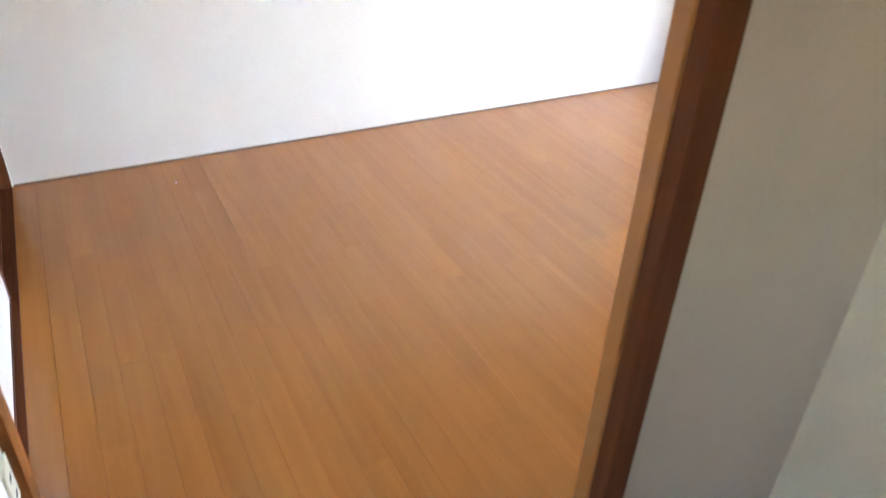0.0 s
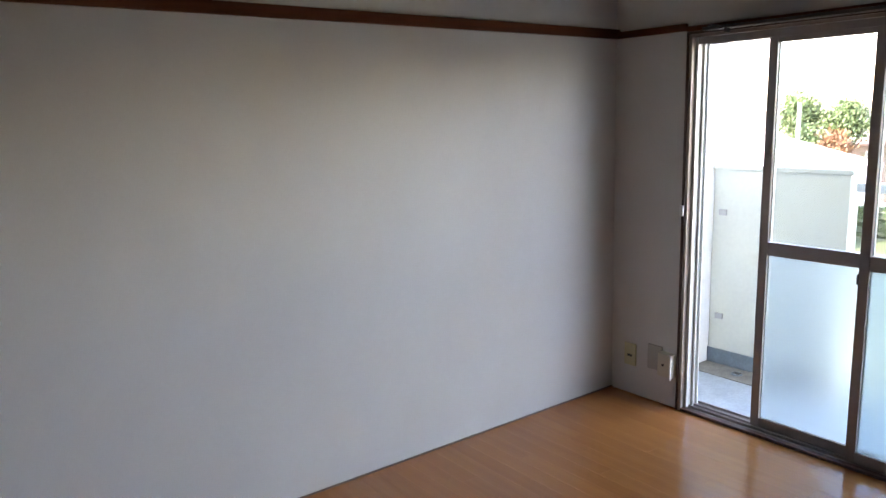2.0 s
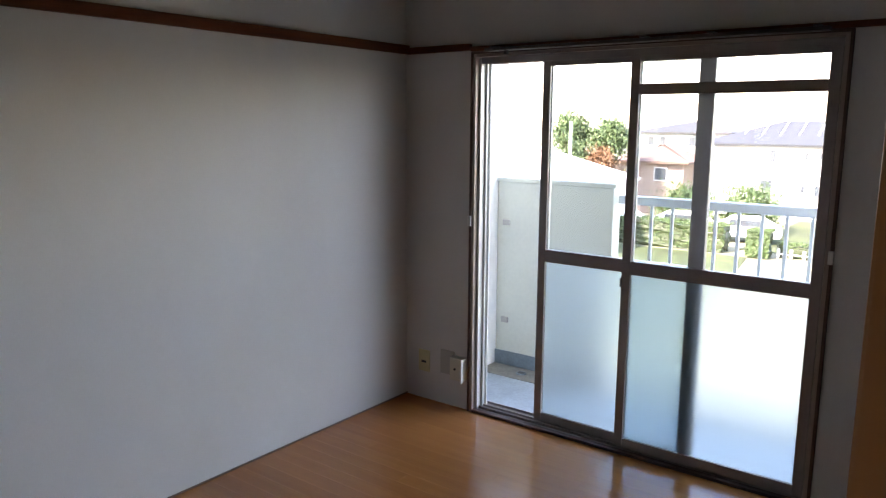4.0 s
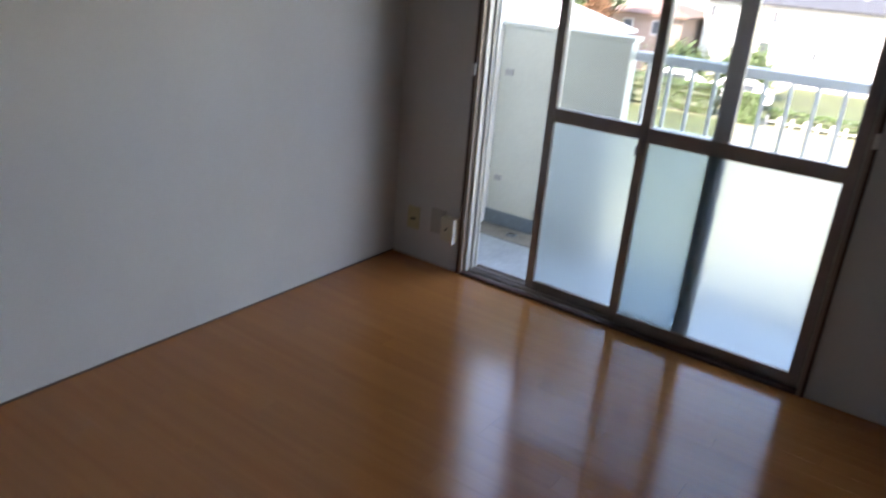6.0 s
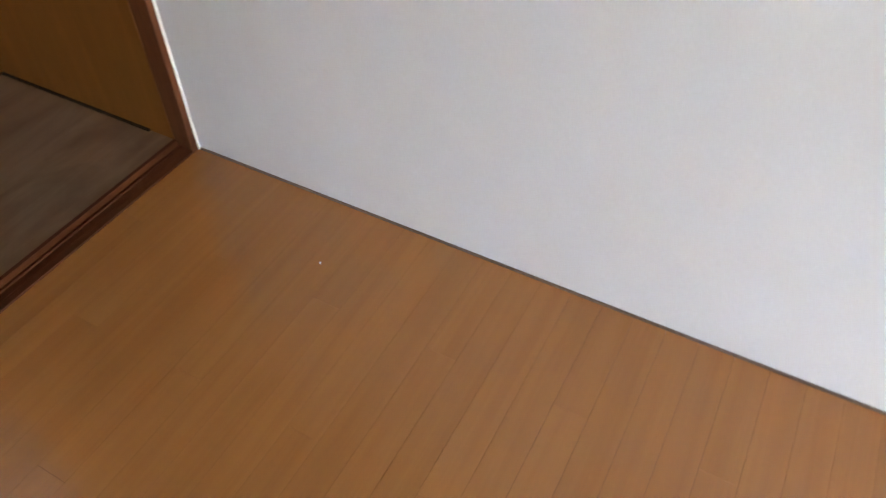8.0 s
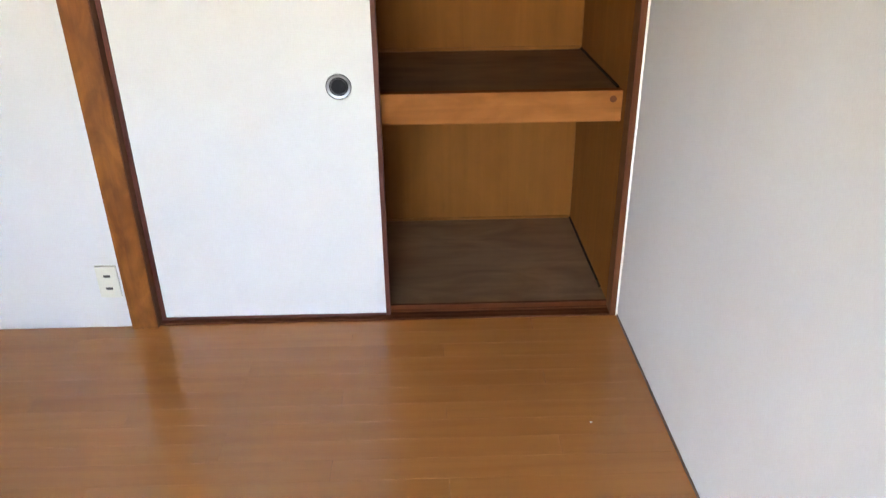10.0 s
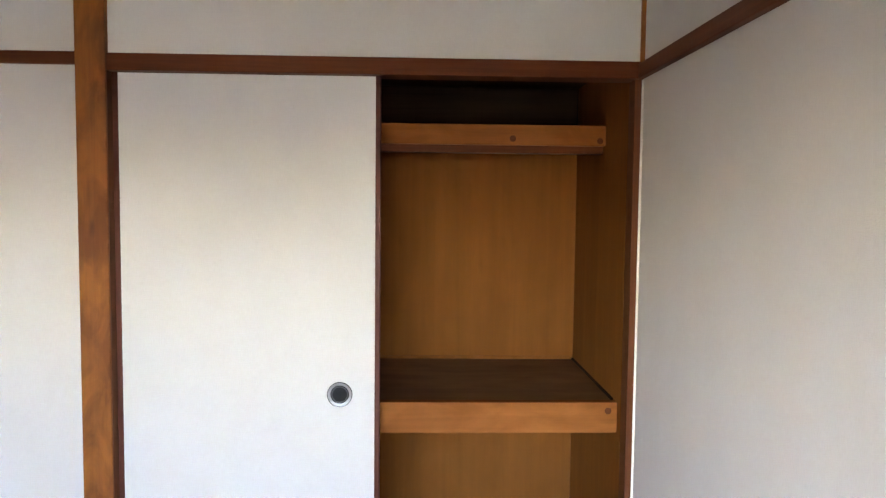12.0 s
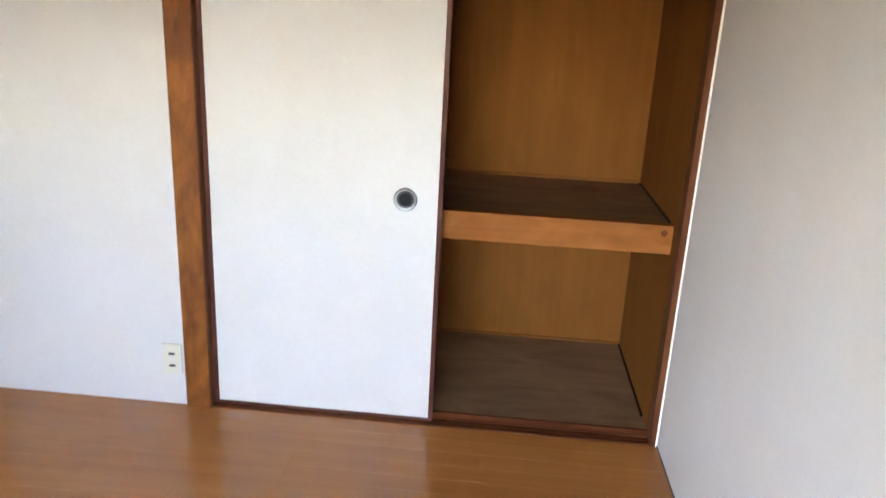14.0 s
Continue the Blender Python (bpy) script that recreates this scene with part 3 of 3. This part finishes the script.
# ---- balcony ----
BY = 4.42
solid("balcony_floor", B(-0.3, 5.5, L + 0.15, BY + 0.12, BALC - 0.15, BALC), M_BALC, "blue-grey coated balcony floor", "balcony floor")
solid("balcony_ceiling", B(-0.3, 5.5, L + 0.15, BY + 0.12, H + 0.2, H + 0.35), M_RENDER, "white balcony slab overhead", "balcony ceiling")
parapet = thing("balcony_parapet", (0.28, BY, BALC), "pale green-grey balcony parapet panel with a skirting", "parapet")
part("panel", B(-0.10, 0.683, BY, BY + 0.10, BALC, 1.075, bev=0.006), M_PARAPET, parapet)
part("cap", B(-0.12, 0.700, BY - 0.012, BY + 0.112, 1.0755, 1.100, bev=0.005), M_PARAPET, parapet)
part("skirting", B(-0.10, 0.683, BY - 0.008, BY - 0.001, BALC + 0.001, BALC + 0.095), M_BASE, parapet, "grey painted skirting")
for z in (0.185, 0.82):
    part("hinge", B(-0.055, -0.005, BY - 0.014, BY - 0.001, z - 0.018, z + 0.018, bev=0.003), M_GREYPL, parapet, "small grey bracket")
solid("balcony_side_wall", B(-0.22, -0.102, L + 0.15, BY + 0.10, BALC, H + 0.2), M_RENDER, "white balcony side wall", "wall")
railing = thing("balcony_railing", (2.6, BY + 0.05, BALC), "pale blue-grey metal balcony railing with upright bars", "railing")
part("top_rail", B(0.702, 5.4, BY + 0.02, BY + 0.08, 0.985, 1.035, bev=0.01), M_RAIL, railing)
part("bottom_rail", B(0.702, 5.4, BY + 0.035, BY + 0.065, BALC + 0.08, BALC + 0.11, bev=0.005), M_RAIL, railing)
bar_mesh = None
for k in range(39):
    x = 0.775 + k * 0.118
    if bar_mesh is None:
        ob = part("bar", B(x - 0.008, x + 0.008, BY + 0.042, BY + 0.058, BALC + 0.11, 0.985), M_RAIL, railing)
        bar_mesh, x_first = ob.data, x
    else:
        ob = new("bar", bar_mesh)
        ob.parent = railing
        ob.location = (x - x_first, 0, 0)

solid("balcony_gutter", B(-0.10, 5.4, BY - 0.20, BY - 0.009, BALC, BALC + 0.004), M_GUTTER, "stained grey-brown mortar gutter along the parapet", "gutter")
drain = thing("floor_drain", (0.16, BY - 0.10, BALC + 0.004), "small dark round drain cover in the balcony gutter", "drain")
part("cover", disc(bmesh.new(), (0.16, BY - 0.10, BALC + 0.007), 0.034, 0.030, 0.006, "z", 24), M_BASE, drain)
for k in range(4):
    part("bar", B(0.138, 0.182, BY - 0.117 + k * 0.010, BY - 0.113 + k * 0.010, BALC + 0.0098, BALC + 0.0115), M_SLOT, drain)

# ---- outside ----
gm = ground_material()
bm = bmesh.new()
box(bm, -900, 900, -900, 900, GROUND - 0.5, GROUND)
solid("ground", bm, gm, "sunlit lawn and pale gravel ground", "ground")
M_LAWN = grained("mown_lawn", (0.075, 0.100, 0.026), 0.95, 1.2, 0.75, 0.4)
solid("lawn_far", B(-8.3, 14.0, 41.4, 56.0, GROUND, GROUND + 0.04), M_LAWN, "patchy green lawn before the white house", "lawn")
lawn_bm = bmesh.new()
for za, zb in ((GROUND, GROUND + 0.04),):
    lo = [lawn_bm.verts.new((x, y, za)) for x, y in ((-9.5, 21.0), (-4.6, 21.0), (-7.3, 39.0), (-17.0, 39.0))]
    hi = [lawn_bm.verts.new((v.co.x, v.co.y, zb)) for v in lo]
    lawn_bm.faces.new(hi)
    lawn_bm.faces.new(lo[::-1])
    for k in range(4):
        lawn_bm.faces.new((lo[k], lo[(k + 1) % 4], hi[(k + 1) % 4], hi[k]))
solid("lawn_near", lawn_bm, M_LAWN, "sunlit yellow-green lawn beside the lane", "lawn")
solid("path", B(-4.2, 20, 30.0, 33.5, GROUND, GROUND + 0.03), M_CONCRETE, "pale concrete lane", "path")


def hip_roof(bm, x0, x1, y0, y1, z0, z1, over=0.5):
    x0, x1, y0, y1 = x0 - over, x1 + over, y0 - over, y1 + over
    ym, inset = (y0 + y1) / 2, (y1 - y0) / 2
    v = [bm.verts.new(p) for p in ((x0, y0, z0), (x1, y0, z0), (x1, y1, z0), (x0, y1, z0), (x0 + inset, ym, z1), (x1 - inset, ym, z1),
                                   (x0, y0, z0 - 0.15), (x1, y0, z0 - 0.15), (x1, y1, z0 - 0.15), (x0, y1, z0 - 0.15))]
    for f in ((0, 1, 5, 4), (1, 2, 5), (2, 3, 4, 5), (3, 0, 4), (6, 7, 1, 0), (7, 8, 2, 1), (8, 9, 3, 2), (9, 6, 0, 3), (9, 8, 7, 6)):
        bm.faces.new([v[i] for i in f])
    return bm


def house(x0, x1, y0, y1, eave, ridge, wall_m, roof_m, windows, label):
    h = thing("house", ((x0 + x1) / 2, (y0 + y1) / 2, GROUND), label, "house", "houses opposite")
    part("wall", B(x0, x1, y0, y1, GROUND, eave), wall_m, h)
    part("roof", hip_roof(bmesh.new(), x0, x1, y0, y1, eave, ridge), roof_m, h)
    for wx, wz, ww, wh in windows:
        w = part("window", B(wx - ww / 2, wx + ww / 2, y0 - 0.06, y0 - 0.01, wz - wh / 2, wz + wh / 2), M_ALU_LIGHT, h)
        part("pane", B(wx - ww / 2 + 0.07, wx + ww / 2 - 0.07, y0 - 0.075, y0 - 0.062, wz - wh / 2 + 0.07, wz + wh / 2 - 0.07), M_WINDARK, w, "dark pane")
    return h


big = house(-15.4, 6.0, 57, 66, 0.12, 1.75, M_FAR_WALL, M_ROOF_BLUE,
            [(-14.85, -0.75, 0.5, 0.9), (-10.57, -0.75, 0.5, 0.9), (-8.35, -0.7, 0.35, 0.6), (-7.43, -0.7, 0.35, 0.6), (-10.9, -3.1, 0.9, 1.4), (-8.45, -3.0, 0.35, 0.6), (-7.55, -3.1, 0.4, 0.9), (0.0, -1.1, 1.2, 1.3), (0.0, -3.2, 1.6, 1.8)],
            "long white two-storey house with slate-blue roof")
for k in range(15):
    x = -13.0 + k * 1.25
    part("panel_row", box(bmesh.new(), -0.04, 0.04, -2.3, 2.3, -0.02, 0.02), M_ROOF_PALE, big).matrix_basis = Matrix.Translation(Vector((x, 58.8, 0.87)) - ORIGIN[big]) @ Euler((radians(21.3), 0, radians(0))).to_matrix().to_4x4() @ Matrix.Translation(ORIGIN[big])
house(-25.2, -17.0, 68, 76, 0.75, 1.75, M_FAR_WALL, M_ROOF_GREY, [(-23.9, -0.1, 0.7, 0.9), (-22.8, -0.1, 0.7, 0.9), (-20.0, -0.1, 0.9, 0.9)], "white house with a grey-brown roof")
house(-21.4, -15.9, 54, 60, -1.25, -0.1, M_TAN_WALL, M_ROOF_TAN, [(-19.9, -2.2, 0.8, 0.9), (-17.6, -2.2, 1.0, 1.0)], "tan house with a brown tiled roof")
house(-34.0, -14.6, 33, 41, -1.6, 0.3, M_RENDER, M_ROOF_PALE, [(-18.0, -3.0, 1.5, 1.2)], "low white house with a pale roof")


def leaf_cloud(bm, center, radii, count, size, rng):
    """Many small leaf quads scattered in uneven clumps within an ellipsoid."""
    clumps = []
    for _ in range(max(6, count // 60)):
        d = Vector((rng.gauss(0, 1), rng.gauss(0, 1), rng.gauss(0, 1))).normalized()
        clumps.append((d * rng.uniform(0.35, 0.95), rng.uniform(0.18, 0.38)))
    for _ in range(count):
        d, s = rng.choice(clumps)
        p = d + Vector((rng.gauss(0, s), rng.gauss(0, s), rng.gauss(0, s)))
        p = Vector(center) + Vector((p.x * radii[0], p.y * radii[1], p.z * radii[2]))
        m = Matrix.LocRotScale(p, Euler((rng.uniform(0, 6.3), rng.uniform(0, 6.3), rng.uniform(0, 6.3))), None)
        w = size * rng.uniform(0.6, 1.3)
        bm.faces.new([bm.verts.new(m @ Vector(q)) for q in ((-w, 0, 0), (0, -w * 0.5, w * 0.1), (w, 0, 0), (0, w * 0.5, w * 0.1))])
    return bm


def limb(bm, a, b, r0, r1):
    a, b = Vector(a), Vector(b)
    q = (b - a).to_track_quat("Z", "Y")
    bmesh.ops.create_cone(bm, cap_ends=True, segments=8, radius1=r0, radius2=r1, depth=(b - a).length, matrix=Matrix.LocRotScale((a + b) / 2, q, None))


def tree(x, y, top, radius, seed, label, low=0.30, leaf=None):
    rng = random.Random(seed)
    t = thing("tree", (x, y, GROUND), label, "tree", "garden trees")
    h = top - GROUND
    bm = bmesh.new()
    limb(bm, (x, y, GROUND), (x + 0.2, y, GROUND + h * 0.55), 0.22, 0.13)
    for _ in range(6):
        a = rng.uniform(0, 6.28)
        limb(bm, (x + 0.15, y, GROUND + h * rng.uniform(0.35, 0.55)), (x + math.cos(a) * radius * 0.7, y + math.sin(a) * radius * 0.7, GROUND + h * rng.uniform(0.6, 0.85)), 0.09, 0.03)
    part("trunk", bm, M_BARK, t)
    part("crown", leaf_cloud(bmesh.new(), (x, y, top - h * low), (radius, radius, h * low), 5600, 0.12, rng), leaf or M_LEAF, t)


tree(-23.0, 50, 2.1, 1.4, 1, "leafy green tree with a round crown behind the pale roof", 0.19)
tree(-20.0, 50.5, 1.7, 1.3, 2, "smaller leafy green tree beside a utility pole", 0.18)
tree(-19.6, 48, -0.35, 0.8, 3, "low rusty-leaved shrub below the green trees", 0.22, M_LEAF_RUST)
tree(-21.6, 48, -0.1, 0.9, 4, "low leafy green shrub behind the pale roof", 0.22)
for k, (x, y, top, r) in enumerate(((-13.2, 47, -2.55, 1.7), (-9.6, 48, -2.55, 1.6))):
    tree(x, y, top, r, 10 + k, "round leafy shrub before the white house", 0.48)


def hedge(x0, x1, y0, y1, h, seed, label):
    rng = random.Random(seed)
    t = thing("hedge", ((x0 + x1) / 2, (y0 + y1) / 2, GROUND), label, "hedge")
    core = B(x0 + 0.1, x1 - 0.1, y0 + 0.1, y1 - 0.1, GROUND, GROUND + h - 0.12)
    bmesh.ops.subdivide_edges(core, edges=core.edges, cuts=6, use_grid_fill=True)
    for v in core.verts:
        v.co += Vector((rng.uniform(-0.1, 0.1), rng.uniform(-0.1, 0.1), rng.uniform(-0.1, 0.06) if v.co.z > GROUND + 0.1 else 0))
    part("core", core, M_HEDGE, t)
    bm = bmesh.new()
    for _ in range(2600):
        p = Vector((rng.uniform(x0, x1), rng.uniform(y0, y1), GROUND + rng.uniform(0.1, h)))
        if rng.random() < 0.5:
            p.y = y0 + rng.uniform(0, 0.1)
        else:
            p.z = GROUND + h - rng.uniform(0, 0.1)
        m = Matrix.LocRotScale(p, Euler((rng.uniform(0, 6.3), rng.uniform(0, 6.3), 0)), None)
        bm.faces.new([bm.verts.new(m @ Vector(q)) for q in ((-0.07, 0, 0), (0, -0.04, 0), (0.07, 0, 0), (0, 0.04, 0))])
    part("leaves", bm, M_LEAF, t)


hedge(-17.0, -8.6, 39.5, 41, 1.5, 21, "long dark clipped hedge along the lane")
hedge(-6.2, 6.0, 40.3, 41.1, 0.75, 22, "low dark clipped hedge behind a white fence")
hedge(-7.4, -6.3, 39.0, 40.2, 1.45, 23, "bushy green shrub at the hedge's end")
fence = thing("garden_fence", (0, 40.0, GROUND), "low white garden fence before a dark hedge", "fence")
part("rail", B(-6.1, 6.0, 39.98, 40.02, GROUND + 0.20, GROUND + 0.26), M_CONCRETE, fence)
for k in range(21):
    part("post", B(-6.1 + k * 0.6, -5.96 + k * 0.6, 39.92, 39.975, GROUND, GROUND + 0.5), M_CONCRETE, fence)


def car(x, y, turn, label):
    t = thing("car", (0, 0, 0), label, "car", "parked cars")
    prof = [(-2.0, 0.35), (-2.05, 0.75), (-1.9, 0.95), (-1.3, 1.0), (-0.7, 1.45), (0.9, 1.48), (1.6, 1.05), (2.05, 0.9), (2.1, 0.4)]
    bm = bmesh.new()
    a = [bm.verts.new((u, -0.8, w)) for u, w in prof]
    b = [bm.verts.new((u, 0.8, w)) for u, w in prof]
    bm.faces.new(a)
    bm.faces.new(b[::-1])
    for k in range(len(prof)):
        n = (k + 1) % len(prof)
        bm.faces.new((a[k], b[k], b[n], a[n]))
    bmesh.ops.bevel(bm, geom=list(bm.edges), offset=0.06, segments=2, affect="EDGES")
    body = part("body", bm, M_CAR, t)
    for s in (-1, 1):
        lo, hi = sorted((s * 0.79, s * 0.812))
        part("side_window", B(-0.6, 1.1, lo, hi, 1.02, 1.36), M_WINDARK, body, "dark side glass")
    for u in (-1.3, 1.3):
        for s in (-0.72, 0.72):
            part("wheel", disc(bmesh.new(), (u, s, 0.31), 0.31, 0.31, 0.2, seg=20), M_TYRE, t)
    t.matrix_basis = pose(x, y, GROUND, 0, 0, turn)


car(-9.0, 44.3, 8, "white parked car beside the long hedge")
car(-17.3, 44.8, 3, "white parked car behind the hedge")
car(-12.8, 44.5, 5, "white parked car behind the hedge")
pole = thing("utility_pole", (-21.5, 47, GROUND), "pale concrete utility pole among trees", "utility pole")
part("pole", disc(bmesh.new(), (-21.5, 47, GROUND + 3.4), 0.16, 0.10, 6.8, "z", 12), M_CONCRETE, pole)

# ---- floor boards, each a piece of the floor ----
BW, GAP = 0.0762, 0.0005
rng = random.Random(5)
meshes = {}


def board_mesh(length, width=BW):
    key = (round(length, 3), round(width, 4))
    if key not in meshes:
        bm = box(bmesh.new(), 0, key[0] - GAP, 0, key[1] - GAP, -0.016, 0.0)
        me = bpy.data.meshes.new("board")
        bm.to_mesh(me)
        bm.free()
        me.materials.append(M_FLOOR)
        meshes[key] = me
    return meshes[key]


rows = int(math.ceil(L / BW))
for r in range(rows):
    y = 0.004 + r * BW
    width = min(BW, L - y)
    x, end = 0.0, W
    cut = (0.303, 0.909, 0.606, 1.212)[r % 4]
    for a, b in ((0.0, cut), (cut, cut + 0.909), (cut + 0.909, end)):
        b = min(b, end)
        if b - a < 0.02:
            continue
        ob = new("board", board_mesh(b - a, width))
        ob.parent = floor
        ob.location = (a, y, 0)
        ob.rotation_euler = (radians(rng.uniform(-0.035, 0.035)), 0, 0)

# a pale crumb on the boards
crumb = bmesh.new()
bmesh.ops.create_icosphere(crumb, subdivisions=1, radius=0.0035, matrix=Matrix.LocRotScale((0.205, 0.567, 0.0025), None, (1.2, 0.8, 0.7)))
solid("crumb", crumb, M_WHITEPL, "tiny pale crumb lying on the floor boards", "crumb", kind="thing", at=(0.205, 0.567, 0.0))
